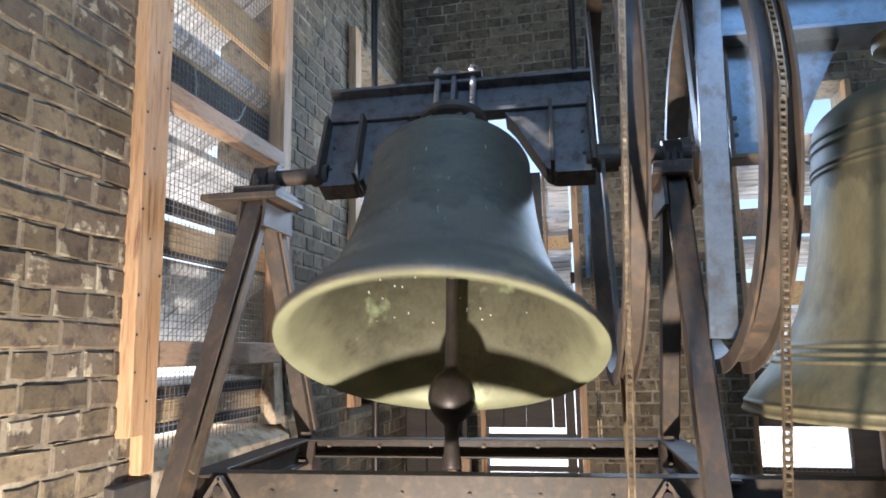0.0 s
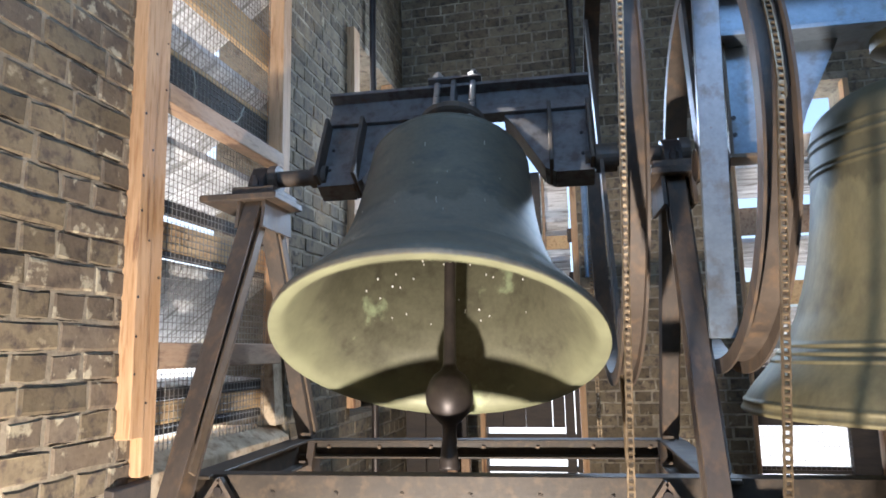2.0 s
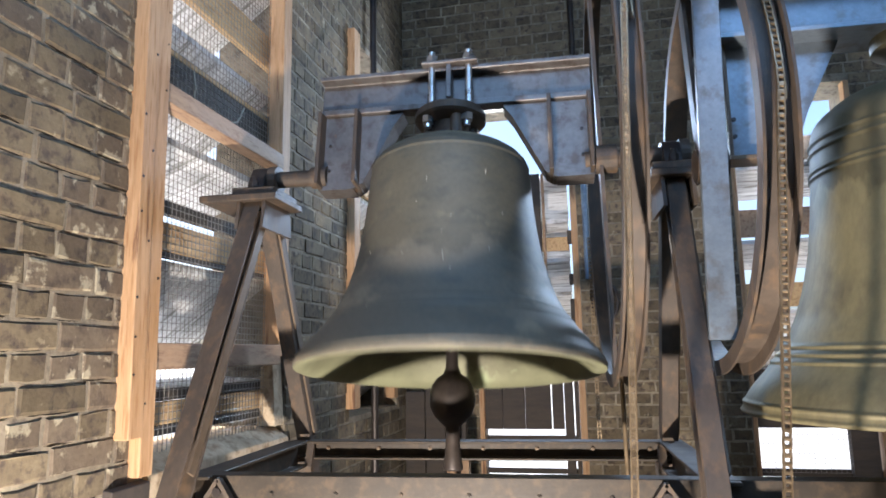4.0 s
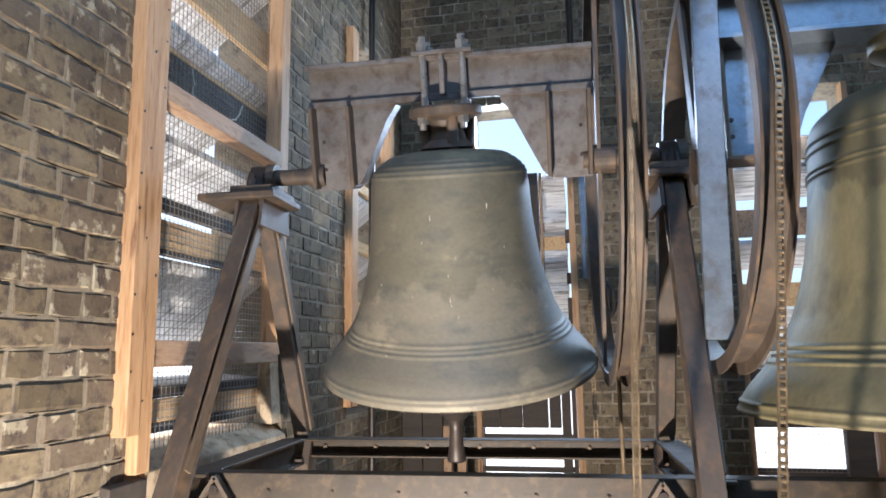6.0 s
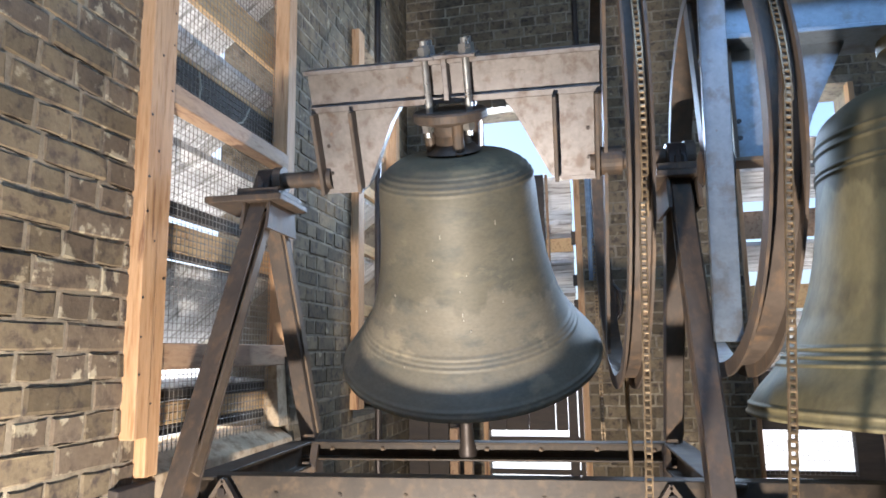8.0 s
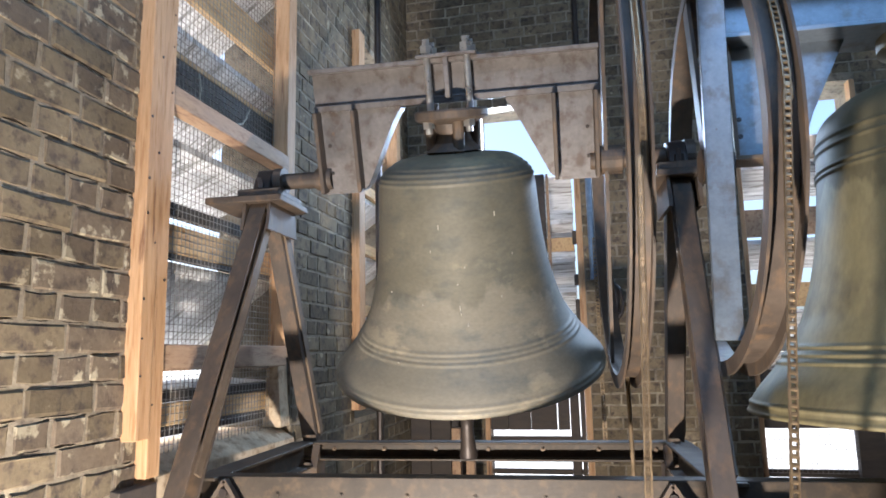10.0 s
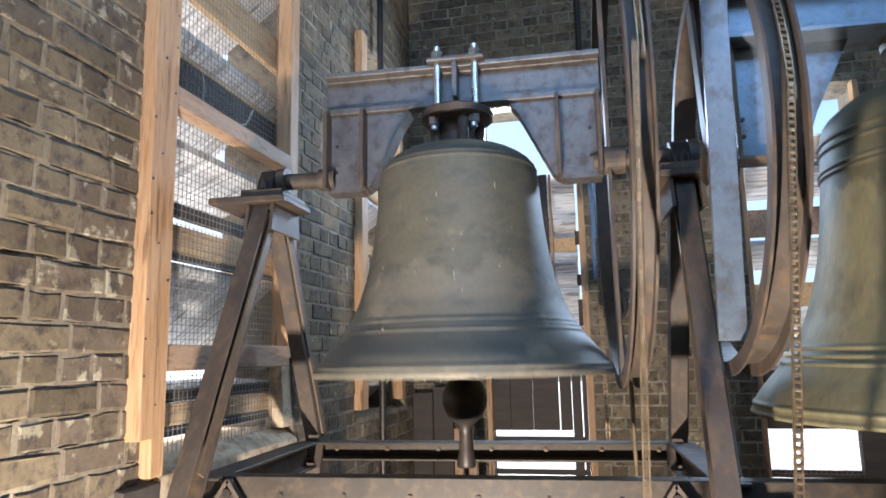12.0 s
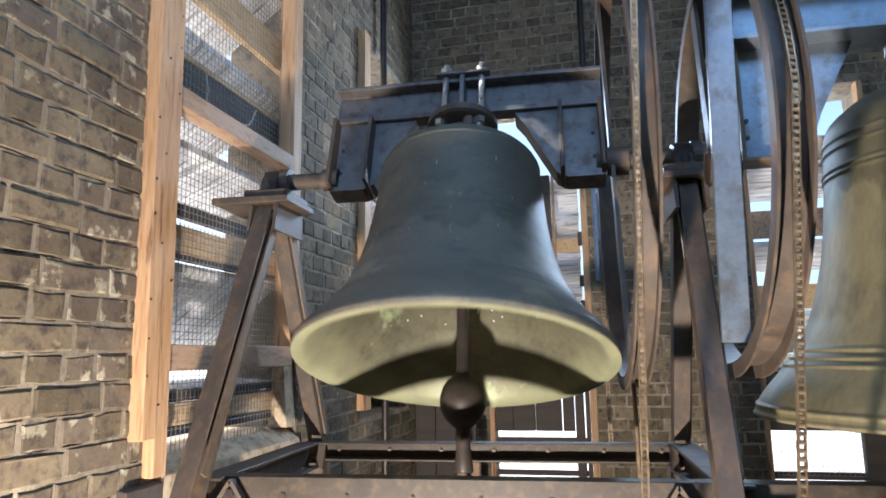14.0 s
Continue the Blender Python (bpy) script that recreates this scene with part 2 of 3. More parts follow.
def lathe(profile, n=96, bm=None, axis="z"):
    own = bmesh.new()
    rings = []
    for r, z in profile:
        ring = []
        for i in range(n):
            a = 2 * math.pi * i / n
            c, s = r * math.cos(a), r * math.sin(a)
            ring.append(own.verts.new((c, s, z) if axis == "z" else (z, c, s)))
        rings.append(ring)
    for a, b in zip(rings, rings[1:]):
        for i in range(n):
            own.faces.new((a[i], a[(i + 1) % n], b[(i + 1) % n], b[i]))
    bmesh.ops.remove_doubles(own, verts=own.verts[:], dist=1e-5)
    bmesh.ops.recalc_face_normals(own, faces=own.faces[:])
    return own if bm is None else add(bm, own)


def bolt(p, r, length, axis=(0, 0, 1), bm=None):
    """A hexagon nut with the end of its screw."""
    p, axis = Vector(p), Vector(axis)
    hexagon = [(r * math.cos(math.pi * i / 3), r * math.sin(math.pi * i / 3)) for i in range(6)]
    own = bar(p, p + axis * length * 0.6, hexagon, (0.31, 0.82, 0.4))
    rod(p, p + axis * length, r * 0.55, 10, own)
    return own if bm is None else add(bm, own)


# ---- the tower room ----
TOWER = Matrix.Rotation(radians(-2.84), 4, "Z")
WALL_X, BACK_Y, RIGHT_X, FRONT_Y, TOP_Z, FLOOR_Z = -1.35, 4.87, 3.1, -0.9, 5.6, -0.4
COURSE, LENGTH = 0.0795, 0.236
# openings: start, end, sill, head
LEFT_OPEN = [(1.80, 2.84, 0.90, 3.75), (3.66, 4.62, 0.90, 3.22)]
BACK_OPEN = [(-0.80, -0.05, 0.30, 3.12), (1.02, 1.82, 0.30, 3.05)]


def on_left(u, n, z):
    return Vector((WALL_X - n, u, z))


def on_back(u, n, z):
    return Vector((u, BACK_Y + n, z))


def wall_cells(u0, u1, z0, z1, openings):
    """The solid rectangles of a wall between its openings."""
    us = sorted({u0, u1, *[o[0] for o in openings], *[o[1] for o in openings]})
    for a, b in zip(us, us[1:]):
        zs = z0
        for o in sorted(openings, key=lambda o: o[2]):
            if o[0] <= a and b <= o[1]:
                yield a, b, zs, o[2]
                zs = o[3]
        yield a, b, zs, z1


def wall(name, place, u0, u1, openings, label):
    bm = bmesh.new()
    for a, b, z0, z1 in wall_cells(u0, u1, FLOOR_Z, TOP_Z, openings):
        p, q = place(a, 0.0, z0), place(b, 0.38, z1)
        box(min(p.x, q.x), max(p.x, q.x), min(p.y, q.y), max(p.y, q.y), z0, z1, 0, bm)
    ob = part(name, bm, MORTAR, m=TOWER)
    return tagged(ob, label, "wall", kind="structure")


wall_left = wall("wall_left", on_left, FRONT_Y, BACK_Y + 0.38, LEFT_OPEN, "old brown brick wall with pale crumbling mortar joints")
wall_back = wall("wall_back", on_back, WALL_X, RIGHT_X, BACK_OPEN, "brown brick wall with two louvred openings")
wall_right = tagged(part("wall_right", box(RIGHT_X, RIGHT_X + 0.38, FRONT_Y, BACK_Y + 0.38, FLOOR_Z, TOP_Z, 0), MORTAR, m=TOWER), "plain brick tower wall beyond the bells", "wall", kind="structure")
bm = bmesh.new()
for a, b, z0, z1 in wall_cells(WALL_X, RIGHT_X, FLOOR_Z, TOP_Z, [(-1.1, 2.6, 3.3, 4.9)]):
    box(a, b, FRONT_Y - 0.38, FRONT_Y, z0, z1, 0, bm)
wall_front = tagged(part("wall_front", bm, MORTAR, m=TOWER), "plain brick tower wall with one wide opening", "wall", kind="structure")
tagged(part("floor", box(WALL_X, RIGHT_X, FRONT_Y, BACK_Y, FLOOR_Z - 0.2, FLOOR_Z, 0), FLOOR, m=TOWER), "dark wooden belfry floor", "floor", kind="structure")
tagged(part("ceiling", box(WALL_X, RIGHT_X, FRONT_Y, BACK_Y, TOP_Z, TOP_Z + 0.2, 0), CEIL, m=TOWER), "dark boarded belfry ceiling", "ceiling", kind="structure")
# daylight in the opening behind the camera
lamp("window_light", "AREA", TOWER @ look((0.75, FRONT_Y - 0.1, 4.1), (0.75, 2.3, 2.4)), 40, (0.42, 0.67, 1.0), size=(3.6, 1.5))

# daylight in the open heads of the two openings in the back wall
lamp("window_light", "AREA", TOWER @ look((-0.44, BACK_Y + 0.20, 2.86), (-0.9, 2.0, 2.1)), 22, (0.72, 0.86, 1.0), size=(0.6, 0.44))
lamp("window_light", "AREA", TOWER @ look((1.41, BACK_Y + 0.20, 2.90), (-0.9, 3.2, 2.2)), 28, (0.72, 0.86, 1.0), size=(0.64, 0.26))

# the land far below the tower
bm = bmesh.new()
bmesh.ops.create_grid(bm, x_segments=8, y_segments=8, size=3000)
tagged(part("ground", bm, GROUND, m=pose(0, 0, -18)), "pale gravel and dry grass far below the tower", "ground", kind="structure")
# ---- the swinging bell ----
AXIS = (0.0, 2.3, 1.9)
BELL_X = -0.343


def swing(t):
    """The bell's lean towards the camera, in degrees."""
    return (27.4 - 0.454 * (t - 7.0)) * math.cos(2 * math.pi * (t - 0.1663) / 1.7493) - 1.4


def bell_profile(r, height, top):
    """The outer outline of a bell with lip radius r, from the crown down to the lip."""
    shape = [(0.0, 1.03), (0.20, 1.025), (0.38, 1.012), (0.43, 1.0), (0.455, 0.985), (0.515, 0.955), (0.548, 0.925), (0.558, 0.885), (0.565, 0.84), (0.575, 0.74), (0.594, 0.62), (0.622, 0.50), (0.658, 0.40), (0.708, 0.30), (0.782, 0.205), (0.872, 0.13), (0.942, 0.078), (0.984, 0.038), (1.0, 0.014), (1.0, 0.0)]
    return [(r * a, top - height + height * b) for a, b in shape]


def dense(profile, step=0.012):
    out = [profile[0]]
    for (r0, z0), (r1, z1) in zip(profile, profile[1:]):
        n = max(1, int(math.hypot(r1 - r0, z1 - z0) / step))
        out += [(r0 + (r1 - r0) * i / n, z0 + (z1 - z0) * i / n) for i in range(1, n + 1)]
    return out


def smooth_profile(profile, rounds=3):
    for _ in range(rounds):
        profile = [profile[0]] + [tuple((a[i] + 2 * b[i] + c[i]) / 4 for i in (0, 1)) for a, b, c in zip(profile, profile[1:], profile[2:])] + [profile[-1]]
    return profile


def ringed(profile, bands, height=0.0055, width=0.006):
    """Cast mouldings round the bell at the given heights."""
    return [(r + sum(height * max(0.0, 1 - abs(z - b) / width) for b in bands), z) for r, z in profile]


def bell_meshes(owner, mat, inside, r, height, top, bands, thick, proud=0.0055):
    outer = smooth_profile(dense(bell_profile(r, height, top), 0.004), 20)
    lip = outer[-1]
    inner = [(max(0.0, a - thick - 0.35 * thick * max(0.0, 1 - (z - (top - height)) / 0.25)), z) for a, z in outer if z < top - 0.045]
    inner = [(a, z) for a, z in inner if z > lip[1] + 0.10]
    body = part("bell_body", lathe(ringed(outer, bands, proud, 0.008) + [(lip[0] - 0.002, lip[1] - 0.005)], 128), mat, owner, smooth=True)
    low = inner[-1]
    curve = [(0.0, inner[0][1])] + inner + [(low[0] + (lip[0] - 0.03 - low[0]) * k, low[1] + (lip[1] - 0.004 - low[1]) * k) for k in (0.25, 0.5, 0.75, 1.0)] + [(lip[0] - 0.002, lip[1] - 0.005)]
    part("bell_inside", lathe(curve, 128), inside, owner, "pale greenish bronze inner surface of the bell", smooth=True)
    return body


bell = thing("church_bell", "greenish grey bronze bell swinging from a riveted steel yoke", "bell", pose(*AXIS))
centre = new("bronze_bell")
centre.parent, centre.location = bell, (BELL_X, 0, 0)
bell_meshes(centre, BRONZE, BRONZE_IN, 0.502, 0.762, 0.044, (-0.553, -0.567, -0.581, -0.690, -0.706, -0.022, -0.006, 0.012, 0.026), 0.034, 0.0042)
rng = random.Random(5)
bm = bmesh.new()
for _ in range(70):
    a, z = rng.uniform(0.2, 2.9), rng.uniform(-0.52, -0.1)
    r = 0.502 * np.interp(z, [-0.72, -0.60, -0.485, -0.41, -0.337, -0.245, -0.154, 0.0], [1.0, 0.86, 0.715, 0.66, 0.622, 0.594, 0.575, 0.56]) - 0.038 - 0.012 * max(0.0, 1 - (z + 0.718) / 0.25)
    box(r * math.cos(a) - 0.002, r * math.cos(a) + 0.002, r * math.sin(a) - 0.003, r * math.sin(a) + 0.003, z - rng.uniform(0.001, 0.005), z + 0.002, 0, bm)
tagged(part("speck", bm, WHITE, centre, "small white specks inside the bell"), kind="stuff")
bm = bmesh.new()
for _ in range(13):
    a, z = rng.uniform(-2.3, -0.8), rng.uniform(-0.60, -0.05)
    r = 0.502 * np.interp(z, [-0.72, -0.60, -0.485, -0.41, -0.337, -0.245, -0.154, 0.0], [1.0, 0.86, 0.715, 0.66, 0.622, 0.594, 0.575, 0.56])
    box(r * math.cos(a) - 0.0012, r * math.cos(a) + 0.0012, r * math.sin(a) - 0.0022, r * math.sin(a) + 0.004, z - rng.choice((0.002, 0.003, 0.012)), z + 0.003, 0, bm)
tagged(part("droplet_mark", bm, PALE, centre, "pale drip marks on the bell"), kind="stuff")
# crown: a round plate on a short neck, with its nuts
bm = lathe([(0.0, 0.215), (0.125, 0.215), (0.13, 0.208), (0.13, 0.185), (0.12, 0.178), (0.075, 0.165), (0.062, 0.13), (0.07, 0.10), (0.10, 0.072), (0.0, 0.06)], 48)
part("crown_plate", bm, STEEL, centre, "round cast crown plate")
for x in (-0.07, 0.07):
    for y in (-0.07, 0.07):
        part("crown_nut", bolt((x, y, 0.18), 0.022, -0.045), ZINC, centre, "bright hexagon nut")
for a in range(4):
    c, s = math.cos(a * math.pi / 2 + 0.4), math.sin(a * math.pi / 2 + 0.4)
    part("canon", rod((0.075 * c, 0.075 * s, 0.055), (0.085 * c, 0.085 * s, 0.19), 0.02, 12), STEEL, centre)

# yoke beam with its end plates; local to the swing axis
B0, B1 = 0.24, 0.39
part("yoke_beam", bar((-0.835, 0, (B0 + B1) / 2), (0.168, 0, (B0 + B1) / 2), [(-0.026, -0.075), (0.026, -0.075), (0.026, -0.052), (0.008, -0.052), (0.008, 0.058), (0.055, 0.058), (0.055, 0.075), (-0.055, 0.075), (-0.055, 0.058), (-0.008, 0.058), (-0.008, -0.052), (-0.026, -0.052)], bevel=0.002), YOKE, bell, "riveted steel beam with rusty flanges")
for sign in (-1, 1):
    def along(x):
        return BELL_X + 0.008 + sign * x
    outline = [(along(0.495), 0, B0), (along(0.19), 0, B0), (along(0.225), 0, B0 - 0.05), (along(0.335), 0, -0.03), (along(0.365), 0, -0.05), (along(0.495), 0, -0.05)]
    part("end_plate", prism([(x, -0.009, z) for x, _, z in outline], (0, 0.018, 0)), YOKE, bell, "flat steel end plate")
    for (x0, _, z0), (x1, _, z1) in zip(outline[1:], outline[2:]):
        part("plate_flange", bar((x0, 0.032, z0), (x1, 0.032, z1), rect(0.085, 0.014), (0, 0, 1) if abs(x1 - x0) > 0.02 else (1, 0, 0)), YOKE, bell)
    for x in (0.35, 0.488):
        part("plate_rib", box(along(x) - 0.007, along(x) + 0.007, -0.066, 0.066, -0.05, B0, 0.002), STEEL, bell)
    for k in range(2):
        part("rivet", bolt((along(0.46), -0.009, 0.02 + 0.10 * k), 0.007, 0.006, (0, -1, 0)), IRON, bell)
for x in (-0.405, -0.268):
    for y in (-0.052, 0.052):
        part("hanger_bolt", rod((x, y, 0.17), (x, y, 0.435), 0.0125, 14), ZINC, bell, "bright steel hanger bolt")
        part("hanger_nut", bolt((x, y, B1 + 0.012), 0.023, 0.05), ZINC, bell)
        part("washer", box(x - 0.035, x + 0.035, y - 0.03, y + 0.03, B1, B1 + 0.012, 0.002), YOKE, bell)
part("beam_stiffener", box(BELL_X - 0.006, BELL_X + 0.012, -0.072, 0.072, B0 + 0.014, B1 + 0.02, 0.002), YOKE, bell)
part("beam_cap", box(BELL_X - 0.03, BELL_X + 0.045, -0.08, 0.08, B1, B1 + 0.014, 0.002), YOKE, bell)
# the maker's lettering on the web, too faint to read
for k in range(5):
    part("lettering", box(-0.20 + k * 0.026, -0.182 + k * 0.026, -0.0095, -0.006, 0.305, 0.33, 0), YOKE, bell, "worn raised lettering bars")
part("gudgeon", rod((-1.0, 0, 0), (-0.80, 0, 0), 0.03, 24), STEEL, bell, "round steel pivot shaft")
part("gudgeon", rod((0.13, 0, 0), (0.44, 0, 0), 0.03, 24), STEEL, bell, "round steel pivot shaft")
part("gudgeon_collar", rod((-0.86, 0, 0), (-0.80, 0, 0), 0.04, 24), STEEL, bell)


def ring_band(x0, x1, r0, r1, a0, a1, n=72, bm=None):
    """A band of a wheel between two radii, from angle a0 to a1 about the x axis."""
    own = bmesh.new()
    closed = abs(a1 - a0) >= 359.9
    rows = []
    for i in range(n if closed else n + 1):
        a = radians(a0 + (a1 - a0) * i / n)
        c, s = math.cos(a), math.sin(a)
        rows.append([own.verts.new((x, r * c, r * s)) for x, r in ((x0, r0), (x1, r0), (x1, r1), (x0, r1))])
    pairs = list(zip(rows, rows[1:])) + ([(rows[-1], rows[0])] if closed else [])
    for p, q in pairs:
        for i in range(4):
            own.faces.new((p[i], p[(i + 1) % 4], q[(i + 1) % 4], q[i]))
    if not closed:
        own.faces.new(rows[0])
        own.faces.new(rows[-1])
    bmesh.ops.recalc_face_normals(own, faces=own.faces[:])
    return own if bm is None else add(bm, own)


def link_mesh(pitch, width, gauge, outer):
    """One chain link: two side plates and a roller."""
    bm = bmesh.new()
    off = width / 2 + (gauge * 0.5 if outer else gauge * 0.3)
    for s in (-1, 1):
        box(s * off - gauge / 2, s * off + gauge / 2, -gauge * 1.6, gauge * 1.6, -pitch * 0.62, pitch * 0.62, 0, bm)
    rod((-off, 0, pitch * 0.5), (off, 0, pitch * 0.5), gauge * 1.5, 8, bm)
    data = bpy.data.meshes.new("chain_link")
    bm.to_mesh(data)
    bm.free()
    data.materials.append(CHAIN)
    return data


PITCH = 0.0160
LINKS = [link_mesh(PITCH, 0.0105, 0.0032, k) for k in (0, 1)]


def chain_links(owner, poses):
    for i, m in enumerate(poses):
        ob = new("chain_link", LINKS[i % 2])
        ob.parent, ob.matrix_basis = owner, m


def round_chain(x, r, a0, a1):
    """Poses of links laid round a wheel."""
    n = int(radians(abs(a1 - a0)) * r / PITCH)
    for i in range(n):
        a = radians(a0 + (a1 - a0) * (i + 0.5) / n)
        yield Matrix.Translation((x, r * math.cos(a), r * math.sin(a))) @ Matrix.Rotation(a, 4, "X")


def wheel(owner, x, r, width, mat, spokes, chain_arc, plate, centre=(0.0, 0.0)):
    """A ringing wheel: a U-shaped rim, flat spokes and the chain laid in it."""
    off = pose(0, *centre)
    rim = part("wheel_rim", ring_band(x - width / 2, x + width / 2, r - 0.03, r - 0.022, 0, 360, 96), mat, owner, "rusty channel-section wheel rim", off)
    part("rim_flange", ring_band(x - width / 2, x - width / 2 + 0.007, r - 0.022, r + 0.012, 0, 360, 96), mat, rim)
    part("rim_flange", ring_band(x + width / 2 - 0.007, x + width / 2, r - 0.022, r + 0.012, 0, 360, 96), mat, rim)
    for a, w in spokes:
        c, s = math.cos(radians(a)), math.sin(radians(a))
        part("spoke", bar((x - width / 2 + 0.008, 0.0, 0.0), (x - width / 2 + 0.008, (r - 0.03) * c, (r - 0.03) * s), rect(0.012, w), (0, -s, c)), plate, owner, "flat steel spoke", off)
    part("wheel_hub", rod((x - width / 2 - 0.01, 0, 0), (x + width / 2, 0, 0), 0.05, 24), STEEL, owner, m=off)
    chain_links(owner, [off @ m for m in round_chain(x + width * 0.12, r - 0.004, *chain_arc)])


WHEEL_R = 0.76
wheel(bell, 0.205, WHEEL_R, 0.062, STEEL, [(90, 0.07), (270, 0.07)], (92, 178), STEEL)

# clapper, hung on the swing axis
clapper = part("clapper", bmesh.new(), IRON, bell, "dark iron clapper with a round ball")
bm = bmesh.new()
lathe([(0.0, 0.03), (0.022, 0.03), (0.020, -0.2), (0.019, -0.5), (0.021, -0.70), (0.03, -0.722), (0.05, -0.735), (0.066, -0.757), (0.075, -0.787), (0.077, -0.805), (0.074, -0.828), (0.06, -0.858), (0.04, -0.878), (0.024, -0.892), (0.022, -0.92), (0.025, -0.97), (0.033, -1.02), (0.030, -1.028), (0.0, -1.028)], 40, bm)
for f in bm.faces:
    f.smooth = True
bm.to_mesh(clapper.data)
bm.free()
clapper.location = (BELL_X, 0, 0)

# ---- the bell frame ----
BASE = 0.91


def a_frame(x, front, rear, label, head, lean=0.0, deep=0.085, flip=1):
    """Two raking legs of channel steel under a bearing head."""
    ob = thing("bell_frame_trestle", label, "trestle", group="bell frame trestles")
    top = 1.80
    for foot, up in ((front, 1), (rear, -1)):
        head_y, drop = 2.3 - up * 0.045, 0.14 if up > 0 else 0.0
        fx = x + (lean if up > 0 else 0.0)
        p, q = (fx + (fx - x) * drop, foot + (foot - head_y) * drop, BASE + (BASE - top) * drop), (x, head_y, top)
        leg = part("leg", bar(p, q, [(flip * (a - 0.03), b) for a, b in channel(0.06, deep, 0.009)], (0, -up, 0.3), bevel=0.002), STEEL, ob, "raking rusty channel-steel leg")
        part("leg_rib", bar((fx + 0.034, foot, BASE + 0.02), (x + 0.034, 2.3 - up * 0.045, top - 0.02), rect(0.008, 0.034), (0, -up, 0.3)), EDGE, leg)
    part("gusset", prism([(x - 0.05, 2.17, 1.70), (x - 0.05, 2.43, 1.70), (x - 0.05, 2.41, 1.80), (x - 0.05, 2.19, 1.80)], (0.012, 0, 0)), STEEL, ob)
    part("gusset", prism([(x + 0.045, 2.17, 1.70), (x + 0.045, 2.43, 1.70), (x + 0.045, 2.41, 1.80), (x + 0.045, 2.19, 1.80)], (0.012, 0, 0)), STEEL, ob)
    part("head_plate", box(x - head, x + 0.10, 2.17, 2.43, 1.80, 1.825, 0.004), STEEL, ob, "thick rusty bearing plate")
    part("head_plate", box(x - 0.075, x + 0.085, 2.19, 2.41, 1.825, 1.852, 0.004), STEEL, ob)
    block = part("bearing_block", prism([(x - 0.03, 2.22, 1.852), (x - 0.03, 2.38, 1.852), (x - 0.03, 2.365, 1.895), (x - 0.03, 2.34, 1.935), (x - 0.03, 2.30, 1.95), (x - 0.03, 2.26, 1.935), (x - 0.03, 2.235, 1.895)], (0.06, 0, 0), bevel=0.004), IRON, ob, "dark cast bearing block")
    part("bearing_ring", rod((x + 0.031, 2.3, 1.9), (x + 0.062, 2.3, 1.9), 0.052, 24), STEEL, block, "worn steel bearing ring")
    for y in (2.215, 2.385):
        part("bolt_head", bolt((x, y, 1.852), 0.016, 0.045), IRON, block)
    return ob


a_frame(-1.05, 1.79, 2.78, "rusty steel trestle with two raking legs beside the louvres", 0.19)
a_frame(0.41, 1.84, 2.74, "rusty steel trestle between the two bells", 0.08, -0.03, 0.07, -1)


def girder(name, p, q, outline, label, mat):
    ob = thing(name, label, "girder")
    part("beam", bar(p, q, outline, bevel=0.002), mat, ob)
    return ob


front = girder("front_girder", (-1.005, 1.89, 0.8715), (2.3, 1.89, 0.8715), [(-a, b) for a, b in channel(0.06, 0.081, 0.010)], "long dark steel girder across the front of the bell frame", mat=GIRDER)
for k in range(6):
    part("rivet", bolt((-0.82 + 0.19 * k, 1.889, 0.862), 0.007, 0.005, (0, -1, 0)), GIRDER, front)
rear = girder("rear_girder", (-1.09, 2.77, 0.868), (0.46, 2.77, 0.868), channel(0.075, 0.072, 0.009), "dark channel-steel girder across the back of the bell frame", mat=GIRDER)
for x in (-1.05, 0.41):
    ob = thing("side_girder", "rusty steel side girder under a trestle", "girder", group="side girders")
    part("beam", bar((x, 1.87, 0.86), (x, 2.66, 0.86), i_beam(0.09, 0.10, 0.010), bevel=0.002), GIRDER, ob)
    for y in (1.80, 2.74):
        part("post", box(x - 0.05, x + 0.05, y - 0.05, y + 0.05, FLOOR_Z, 0.795 if y < 2 else 0.828, 0.004), STEEL, ob)
for k in range(7):
    part("rivet", bolt((-0.95 + 0.215 * k, 2.76, 0.868), 0.009, 0.012, (0, -1, 0)), EDGE, rear)
for x in (-1.02, 0.36):
    part("cleat", prism([(x, 2.70, 0.81), (x, 2.70, 0.90), (x, 2.66, 0.81)], (0.03, 0, 0)), STEEL, rear)
for x in (-0.97, 0.265):
    ob = thing("foot_brace", "folded steel foot brace bolted to the front girder", "brace", group="foot braces")
    for dx in (-0.07, 0.07):
        part("strap", bar((x, 1.865, 0.905), (x + dx, 1.865, 0.80), rect(0.012, 0.022), (0, 1, 0)), STEEL, ob)
    part("bolt_head", bolt((x, 1.885, 0.872), 0.022, 0.035, (0, -1, 0)), IRON, ob)

